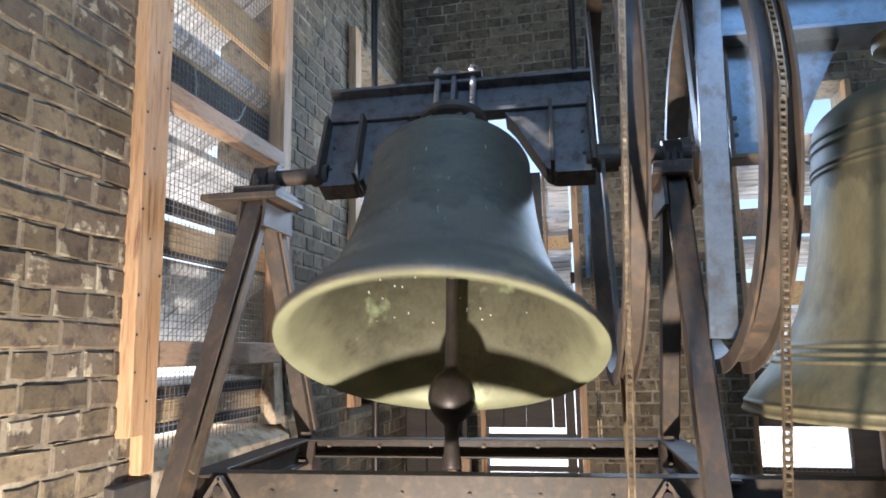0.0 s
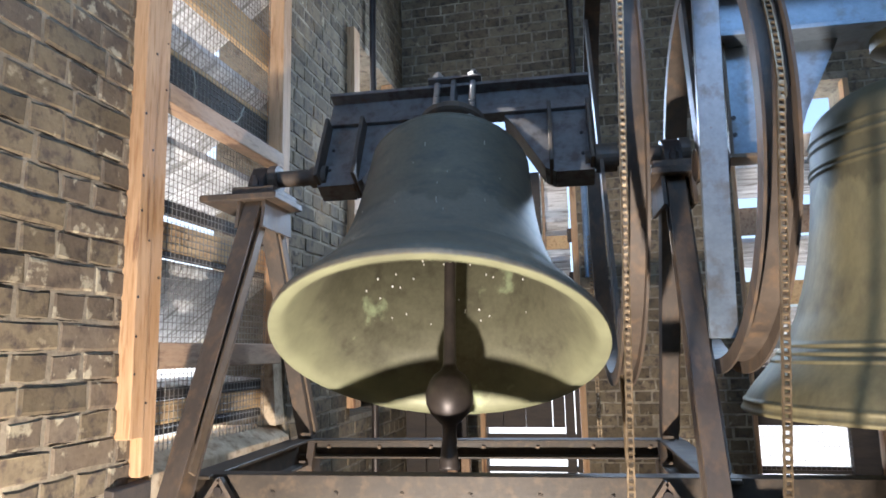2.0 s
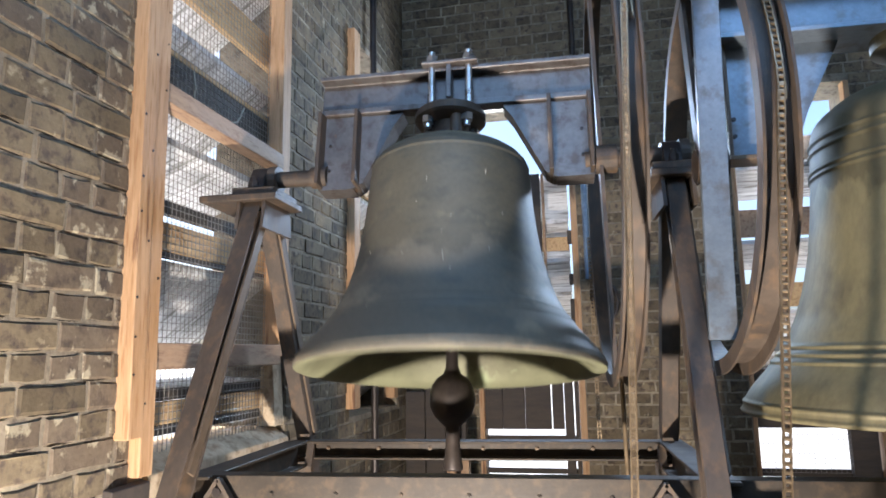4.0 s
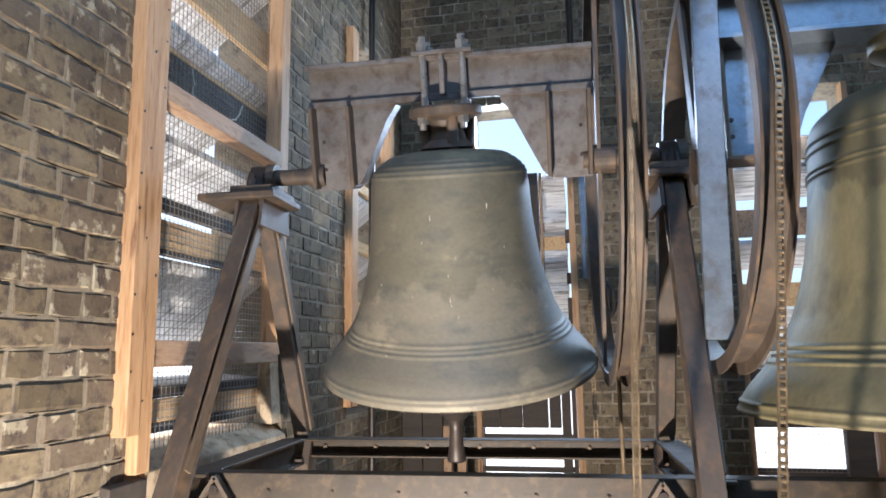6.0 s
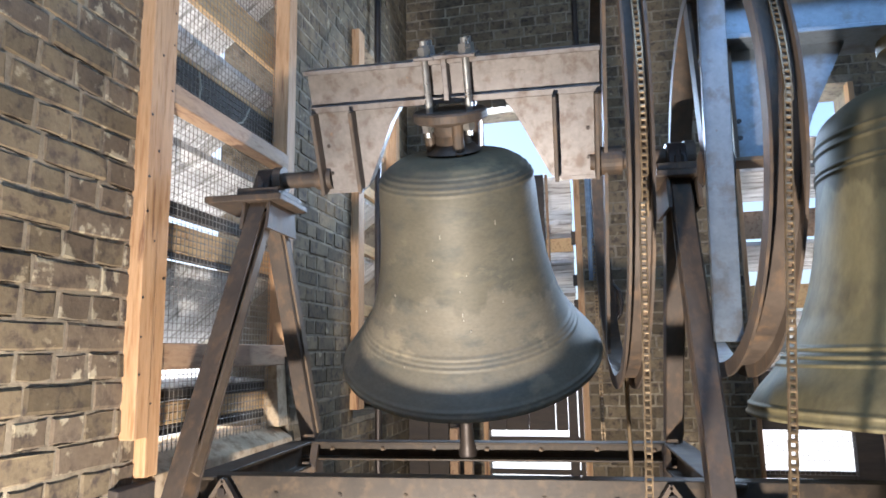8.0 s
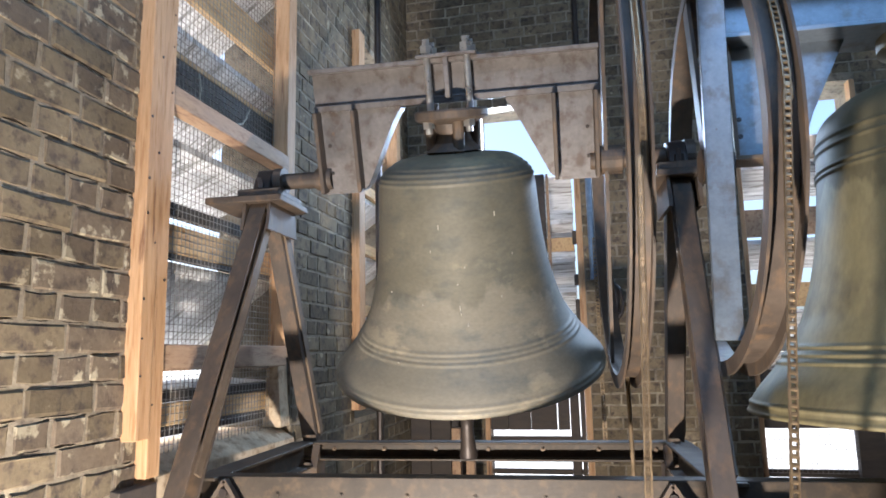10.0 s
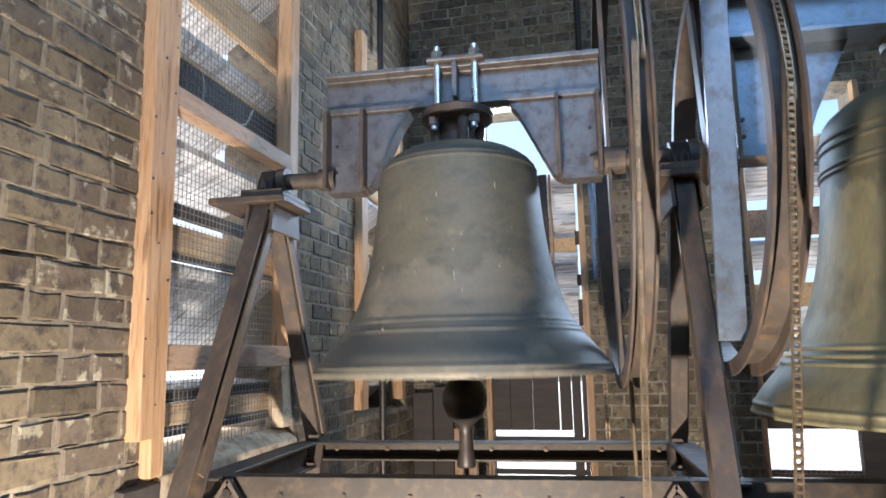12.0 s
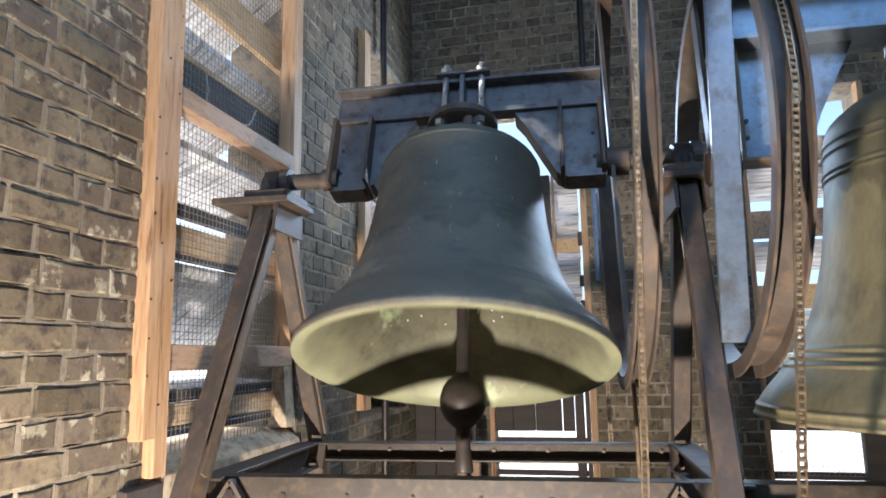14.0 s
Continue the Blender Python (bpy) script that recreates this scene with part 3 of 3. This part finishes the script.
# ---- the second bell, at rest ----
bell_2 = thing("resting_bell", "large weathered bronze bell at rest on a blue-grey yoke", "bell", pose(1.155, 2.15, 1.9))
bell_meshes(bell_2, BRONZE_OLD, BRONZE_IN, 0.60, 0.935, 0.09, (-0.652, -0.674, -0.696, -0.815, -0.842, -0.12, -0.138, -0.06, -0.03), 0.04, 0.006)
part("crown_plate", lathe([(0.0, 0.30), (0.13, 0.30), (0.14, 0.29), (0.14, 0.25), (0.09, 0.22), (0.08, 0.16), (0.12, 0.115), (0.0, 0.10)], 48), BRONZE_OLD, bell_2)
for x, z, lean, tall in ((-0.20, -0.46, 0.05, 0.075), (-0.27, -0.56, 0.25, 0.03)):
    r = 0.60 * (0.66 if z > -0.5 else 0.71)
    y = -math.sqrt(r * r - x * x)
    part("scratch", bar((x, y - 0.001, z - tall / 2), (x + tall * lean, y + 0.003, z + tall / 2), rect(0.005, 0.006), (0, 1, 0)), IRON, bell_2, "short dark scratch")
part("yoke_beam", bar((-0.66, 0, 0.385), (0.7, 0, 0.385), i_beam(0.20, 0.19, 0.016), bevel=0.002), BLUE, bell_2, "blue-grey painted steel beam")
part("end_plate", prism([(x, -0.01, z) for x, z in ((-0.60, 0.29), (-0.243, 0.29), (-0.355, 0.06), (-0.40, -0.07), (-0.60, -0.07))], (0, 0.02, 0)), BLUE, bell_2, "blue-grey painted end plate")
for z in (0.055, 0.0):
    part("bolt_head", bolt((-0.572, -0.01, z), 0.008, 0.008, (0, -1, 0)), IRON, bell_2)
part("plate_rib", box(-0.60, -0.588, -0.05, 0.05, -0.07, 0.29, 0.002), EDGE, bell_2)
part("plate_flange", box(-0.60, -0.40, -0.05, 0.05, -0.084, -0.07, 0.002), EDGE, bell_2)
wheel(bell_2, -0.672, 0.60, 0.078, STEEL, [(80, 0.06)], (182, 100), STEEL, (-0.12, -0.117))
part("wheel_arm", bar((-0.70, -0.20, -0.63), (-0.665, -0.20, 0.66), rect(0.075, 0.02), (0, 1, 0), bevel=0.002), BLUE, bell_2, "flat blue-grey steel wheel arm")

# hanging chains


def hanging_chain(x, y, z1, z0, label):
    ob = thing("drive_chain", label, "chain", pose(x, y, z1), group="drive chains")
    chain_links(ob, [pose(0, 0, -PITCH * (i + 0.5)) for i in range(int((z1 - z0) / PITCH))])
    return ob


drive_chain = hanging_chain(0.197, 2.3 - WHEEL_R - 0.006, 1.95, 0.10, "rusty roller chain hanging from the ringing wheel")
hanging_chain(0.17, 2.3 + WHEEL_R - 0.01, 1.75, 0.87, "rusty roller chain hanging behind the ringing wheel")
resting_chain = hanging_chain(0.491, 1.434, 1.79, 0.3, "long rusty roller chain hanging before the resting bell")
resting_chain.rotation_euler.y = radians(4.3)
rod_ob = tagged(part("tie_rod", rod((0.205, 2.25, 1.22), (0.209, 2.25, FLOOR_Z), 0.007, 10), CHAIN), "thin upright steel rod beside the ringing wheel", "rod")

# ---- louvred openings ----


def slab(place, u0, u1, pts, mat, name, parent, label=""):
    """An outline in (outwards, height) run along the wall."""
    bm = prism([place(u0, n, z) for n, z in pts], place(u1, 0, 0) - place(u0, 0, 0), bevel=0.003)
    return part(name, bm, mat, parent, label)


def wire_grid(place, u0, u1, z0, z1, n, step, parent):
    bm = bmesh.new()
    g = 0.0016
    k = 0
    while u0 + k * step < u1:
        rod(place(u0 + k * step, n, z0), place(u0 + k * step, n, z1), g, 3, bm)
        k += 1
    k = 0
    while z0 + k * step < z1:
        rod(place(u0, n + 0.002, z0 + k * step), place(u1, n + 0.002, z0 + k * step), g, 3, bm)
        k += 1
    ob = part("wire_mesh", bm, WIRE, parent, "fine square wire bird mesh")
    return tagged(ob, kind="stuff")


def louvre(name, place, o, boards, laths, label, jambs, reach=0.36, mesh=None):
    """Posts, sloping boards as (inner top edge, drop) and upright battens as (low, high, material)."""
    u0, u1, z0, z1 = o
    ob = tagged(thing(name, label, "louvred window", TOWER), kind="structure")
    for a, b, n0, n1, lo in jambs:
        slab(place, a, b, [(n0, lo), (n1, lo), (n1, z1), (n0, z1)], PINE, "jamb", ob, "planed pine post")
    for z, drop in boards:
        slab(place, u0, u1, [(0.11, z - 0.03), (0.11, z), (0.11 + reach, z - drop), (0.11 + reach, z - drop - 0.03)], GREYWOOD, "louvre_board", ob, "sloping weathered grey board")
    for lo, hi, mat in laths:
        slab(place, u0, u1, [(0.075, lo), (0.106, lo), (0.106, hi), (0.075, hi)], mat, "batten", ob, "warm brown batten" if mat is LATHWOOD else "")
    if mesh:
        wire_grid(place, *mesh, ob)
    return ob


# the lowest dark batten (0.995) stands in for the shadow under the lath
w1 = louvre("window_1", on_left, LEFT_OPEN[0], [(1.15, -0.03), (1.597, 0.27), (2.052, 0.14), (2.49, 0.26), (3.0, 0.28), (3.4, 0.28)],
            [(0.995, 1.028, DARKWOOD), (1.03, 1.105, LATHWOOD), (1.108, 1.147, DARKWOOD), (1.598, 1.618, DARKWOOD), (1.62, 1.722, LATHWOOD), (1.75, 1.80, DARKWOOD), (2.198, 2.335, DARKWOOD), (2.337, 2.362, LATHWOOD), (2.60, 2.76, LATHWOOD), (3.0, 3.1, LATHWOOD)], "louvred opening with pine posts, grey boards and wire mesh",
            [(1.73, 1.795, -0.048, 0.06, 1.02), (1.797, 1.862, -0.04, 0.055, 0.905), (2.755, 2.838, -0.01, 0.07, 1.25)], mesh=(1.865, 2.755, 0.92, 3.6, 0.055, 0.025))
for lo, hi in ((2.095, 2.165), (1.215, 1.30)):
    slab(on_left, 1.864, 2.753, [(-0.02, lo), (0.05, lo), (0.05, hi), (-0.02, hi)], OLDPINE, "rail", w1, "pine cross rail")
for pts in (((2.12, 2.31), (2.13, 2.24), (2.125, 2.17)), ((2.36, 2.19), (2.44, 2.22), (2.47, 2.26), (2.49, 2.30))):
    bm = bmesh.new()
    for p, q in zip(pts, pts[1:]):
        rod(on_left(p[0], 0.045, p[1]), on_left(q[0], 0.04, q[1]), 0.004, 8, bm)
    part("bent_wire", bm, PALE, w1, "bent piece of pale wire on the mesh")
rng = random.Random(9)
for k in range(16):
    z = 1.12 + 0.098 * k + rng.uniform(-0.02, 0.02)
    u = rng.choice((1.74, 1.78, 1.81, 1.845))
    n = -0.0485 if u < 1.796 else -0.0405
    part("nail", rod(on_left(u, n - 0.0015, z), on_left(u, n + 0.01, z), rng.uniform(0.003, 0.005), 8), IRON, w1)
slab(on_left, 2.75, 2.839, [(0.0, 0.951), (0.09, 0.951), (0.075, 1.20), (0.02, 1.247)], PLASTER, "sill", w1, "rough mortar at the foot of the post")
# dark block in place of the shadow below the posts
slab(on_left, 1.70, 1.868, [(-0.03, 0.70), (0.06, 0.70), (0.06, 0.902), (-0.03, 0.885)], DARKWOOD, "sill_beam", w1, "dark block standing in for the shadow under the posts")
slab(on_left, 1.87, 2.84, [(-0.03, 0.80), (0.37, 0.80), (0.37, 0.94), (0.06, 0.95), (-0.02, 0.90)], PLASTER, "sill", w1, "rough mortar sill")
w2 = louvre("window_2", on_left, LEFT_OPEN[1], [(z, 0.26) for z in (1.1, 1.5, 1.9, 2.3, 2.7)], [(z, z + 0.07, LATHWOOD) for z in (1.1, 1.5, 1.9, 2.3)], "narrow louvred opening in the far corner", [(3.62, 3.72, -0.05, 0.06, 0.95), (4.54, 4.62, -0.01, 0.07, 0.95)])
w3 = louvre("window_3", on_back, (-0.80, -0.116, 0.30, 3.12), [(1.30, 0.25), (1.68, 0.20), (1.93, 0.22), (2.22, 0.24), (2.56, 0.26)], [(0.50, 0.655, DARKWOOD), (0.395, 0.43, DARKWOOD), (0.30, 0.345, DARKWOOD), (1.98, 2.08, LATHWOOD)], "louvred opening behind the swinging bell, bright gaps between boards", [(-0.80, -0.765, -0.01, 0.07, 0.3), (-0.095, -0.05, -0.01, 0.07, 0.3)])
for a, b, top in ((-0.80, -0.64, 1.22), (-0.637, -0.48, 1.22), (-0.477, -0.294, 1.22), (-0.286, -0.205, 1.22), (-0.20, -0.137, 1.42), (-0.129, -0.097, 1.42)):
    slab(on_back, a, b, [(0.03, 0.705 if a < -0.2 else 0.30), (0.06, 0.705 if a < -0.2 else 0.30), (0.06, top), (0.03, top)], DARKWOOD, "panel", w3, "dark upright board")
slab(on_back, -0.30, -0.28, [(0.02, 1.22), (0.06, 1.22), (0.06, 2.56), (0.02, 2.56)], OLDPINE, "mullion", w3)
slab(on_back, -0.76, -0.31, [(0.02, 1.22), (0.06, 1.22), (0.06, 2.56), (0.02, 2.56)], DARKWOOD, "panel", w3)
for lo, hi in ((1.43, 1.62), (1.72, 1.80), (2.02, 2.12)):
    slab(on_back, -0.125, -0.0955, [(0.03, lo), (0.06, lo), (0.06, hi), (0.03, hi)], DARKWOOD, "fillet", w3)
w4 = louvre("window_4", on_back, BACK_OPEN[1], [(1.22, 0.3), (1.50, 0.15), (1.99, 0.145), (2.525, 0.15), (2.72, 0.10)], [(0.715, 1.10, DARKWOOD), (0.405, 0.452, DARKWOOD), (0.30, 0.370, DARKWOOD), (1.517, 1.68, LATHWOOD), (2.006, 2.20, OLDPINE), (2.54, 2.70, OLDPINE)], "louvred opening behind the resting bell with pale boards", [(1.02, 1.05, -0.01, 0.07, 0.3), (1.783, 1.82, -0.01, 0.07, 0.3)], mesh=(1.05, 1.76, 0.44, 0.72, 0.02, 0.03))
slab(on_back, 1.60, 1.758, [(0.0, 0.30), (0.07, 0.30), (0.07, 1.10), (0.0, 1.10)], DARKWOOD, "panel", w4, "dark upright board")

# made-up boards that keep the low far wall dark, as in the girder's shadow
boarding = tagged(thing("boarding", "dark upright boards added to darken the low far corner", "boarding", TOWER), kind="structure")
for k in range(9):
    x0 = WALL_X + 0.02 + 0.15 * k
    part("board", box(x0, x0 + 0.143, BACK_Y - 0.09 - 0.006 * (k % 2), BACK_Y - 0.06, FLOOR_Z, (0.98, 1.02, 0.95)[k % 3] if x0 + 0.14 < -0.80 else 0.29, 0.003), DARKWOOD, boarding)

# cable pipe in the corner and on the back wall
for x, y, z0, z1, r, mat in ((WALL_X + 0.05, 3.98, FLOOR_Z, TOP_Z, 0.022, IRON), (-0.02, BACK_Y - 0.04, 2.62, TOP_Z, 0.022, IRON), (0.01, BACK_Y - 0.03, 1.75, 2.6, 0.022, BLUEPIPE)):
    ob = tagged(part("conduit", rod((x, y, z0), (x, y, z1), r, 12), mat, m=TOWER), "blue painted pipe fixed to the wall" if mat is BLUEPIPE else "dark iron conduit pipe fixed to the wall", "pipe", "conduits")

ob = tagged(thing("junction_box", "dark cable junction box on the far wall beside a pipe", "junction box", TOWER), kind="")
part("body", box(0.06, 0.17, BACK_Y - 0.10, BACK_Y - 0.012, 1.50, 1.70, 0.012), IRON, ob)
loop = bmesh.new()
for k in range(10):
    a0, a1 = 2 * math.pi * k / 10, 2 * math.pi * (k + 1) / 10
    rod((0.115 + 0.085 * math.cos(a0), BACK_Y - 0.11, 1.58 + 0.14 * math.sin(a0)), (0.115 + 0.085 * math.cos(a1), BACK_Y - 0.11, 1.58 + 0.14 * math.sin(a1)), 0.014, 8, loop)
part("cable", loop, IRON, ob, "coiled black cable")
for x, z1 in ((-0.93, 0.78), (-0.84, 0.70)):
    tagged(part("timber_stub", box(x, x + 0.055, 4.30, 4.36, FLOOR_Z, z1, 0.004), OLDPINE, m=TOWER), "short grey timber upright near the far corner", "post", "timber stubs")

# ---- bricks ----


def brick_mesh(length, seed, mat=None):
    """A worn brick face: a front with chamfered, uneven edges."""
    rng = random.Random(seed)
    h, d = COURSE - 0.011, 0.03
    bm = bmesh.new()
    loops = []
    for inset, depth in ((0.0, -d), (0.0, 0.001), (0.005, 0.0055)):
        ring = []
        for cu, cz in ((-1, -1), (0, -1), (1, -1), (1, 1), (0, 1), (-1, 1)):
            ring.append(bm.verts.new((cu * (length / 2 - inset) + rng.uniform(-0.005, 0.005), depth + rng.uniform(-0.0015, 0.0015), cz * (h / 2 - inset) + rng.uniform(-0.0045, 0.0045))))
        loops.append(ring)
    for p, q in zip(loops, loops[1:]):
        for i in range(6):
            bm.faces.new((p[i], p[(i + 1) % 6], q[(i + 1) % 6], q[i]))
    bm.faces.new(loops[-1])
    bmesh.ops.recalc_face_normals(bm, faces=bm.faces[:])
    data = bpy.data.meshes.new("brick")
    bm.to_mesh(data)
    bm.free()
    data.materials.append(mat or BRICK)
    return data


def crack_mesh(length, seed):
    """A thin dark strip that paints the shade in the open crack along a brick's lower edge."""
    rng = random.Random(seed)
    a, b = -length / 2 * rng.uniform(0.5, 1.0), length / 2 * rng.uniform(0.4, 1.0)
    n = 9
    verts, faces = [], []
    for k in range(n):
        u = a + (b - a) * k / (n - 1)
        z = -(COURSE - 0.011) / 2 - 0.0015 + rng.uniform(-0.001, 0.001)
        thick = rng.uniform(0.0012, 0.0035) if 0 < k < n - 1 else 0.0004
        verts += [(u, 0.0, z), (u, 0.0022, z), (u, 0.0022, z - thick), (u, 0.0, z - thick)]
    for k in range(n - 1):
        p, q = 4 * k, 4 * k + 4
        faces += [(p, q, q + 1, p + 1), (p + 1, q + 1, q + 2, p + 2), (p + 2, q + 2, q + 3, p + 3)]
    data = bpy.data.meshes.new("joint_crack")
    data.from_pydata(verts, [], faces)
    data.materials.append(CRACK)
    return data


STRETCHERS = [brick_mesh(LENGTH - 0.010, s) for s in range(8)]
HEADERS = [brick_mesh(LENGTH / 2 - 0.010, 20 + s) for s in range(8)]
CRACKS = [[crack_mesh(size, 80 + s) for s in range(6)] for size in (LENGTH - 0.010, LENGTH / 2 - 0.010)]
STRETCHERS_SMEARED = [brick_mesh(LENGTH - 0.010, 40 + s, BRICK_SMEARED) for s in range(5)]
HEADERS_SMEARED = [brick_mesh(LENGTH / 2 - 0.010, 60 + s, BRICK_SMEARED) for s in range(5)]


def lay(owner, place, u0, u1, z0, z1, openings, turn, nearest, seed):
    """Courses of stretchers and headers; those that nearest() picks are objects, the rest one mesh."""
    rng = random.Random(seed)
    rest, faces, count, cracks = [], [], 0, []
    row = int(z0 / COURSE)
    while row * COURSE < z1:
        z = (row + 0.5) * COURSE
        size = LENGTH if row % 2 == 0 else LENGTH / 2
        u = u0 - size * (0.25 if row % 2 else (0.5 if row % 4 == 0 else 0.0))
        while u < u1:
            a, b = u, u + size
            u = b
            near = [o for o in openings if o[2] - 0.02 < z < o[3] + 0.02]
            for o in near:
                if a < o[0] < b:
                    b = o[0]
                elif a < o[1] < b:
                    a = o[1]
            a, b = max(a, u0), min(b, u1)
            mid = (a + b) / 2
            if b - a < 0.035 or any(o[0] < mid < o[1] for o in near) or rng.random() < 0.006:
                continue
            smeared = place is on_left and rng.random() < (0.6 if 1.42 < mid < 1.85 else 0.10)
            kinds = (STRETCHERS_SMEARED, HEADERS_SMEARED) if smeared else (STRETCHERS, HEADERS)
            data = rng.choice(kinds[0] if b - a > LENGTH * 0.7 else kinds[1])
            fit = (b - a - 0.010) / (LENGTH * (1 if b - a > LENGTH * 0.7 else 0.5) - 0.010)
            m = Matrix.Translation(place(mid, 0.0012 + rng.uniform(-0.002, 0.002), z)) @ turn @ Matrix.Rotation(radians(rng.uniform(-0.6, 0.6)), 4, "Y") @ Matrix.Diagonal((fit, 1, 1, 1))
            if nearest(mid, z) and count < 300:
                ob = new("brick", data)
                ob.parent, ob.matrix_basis = owner, m
                count += 1
                if rng.random() < 0.7:
                    cracks.append((m, rng.choice(CRACKS[0 if b - a > LENGTH * 0.7 else 1])))
            else:
                base = len(rest)
                rest += [tuple(m @ v.co) for v in data.vertices]
                faces += [tuple(base + i for i in f.vertices) for f in data.polygons]
        row += 1
    if place is on_left:
        verts, sides = [], []
        for m, crack in cracks:
            base = len(verts)
            verts += [tuple(m @ v.co) for v in crack.vertices]
            sides += [tuple(base + i for i in f.vertices) for f in crack.polygons]
        data = bpy.data.meshes.new("joint_cracks")
        data.from_pydata(verts, [], sides)
        data.materials.append(CRACK)
        ob = new("joint_cracks", data)
        ob.parent = owner
        tagged(ob, "dark strips for the shade in open cracks under the bricks", kind="stuff")
    data = bpy.data.meshes.new("brickwork")
    data.from_pydata(rest, [], faces)
    data.materials.append(BRICK)
    ob = new("brickwork", data)
    ob.parent = owner
    tagged(ob, kind="stuff")


# a brick's front points along its own +y; turned to face the room
lay(wall_left, on_left, 0.2, BACK_Y, 0.2, 4.7, LEFT_OPEN, Matrix.Rotation(radians(-90), 4, "Z"), lambda u, z: u < 1.8 and 0.55 < z < 2.7, 3)
lay(wall_back, on_back, WALL_X, RIGHT_X - 0.4, 0.2, 4.7, BACK_OPEN, Matrix.Rotation(radians(180), 4, "Z"), lambda u, z: -1.3 < u < 1.1 and z > 3.15, 4)



def motions():
    steps = [i * 0.1 for i in range(141)]
    walk(bell, [(t, pose(*AXIS, -swing(t))) for t in steps])
    walk(drive_chain, [(t, pose(0.197, 2.3 - WHEEL_R - 0.006, 1.95 + WHEEL_R * radians(swing(t)), 0, 2.2)) for t in steps])
    walk(clapper, [(t, pose(-0.343, 0, 0, swing(t) - 0.36 * swing(t - 0.05))) for t in steps])


motions()
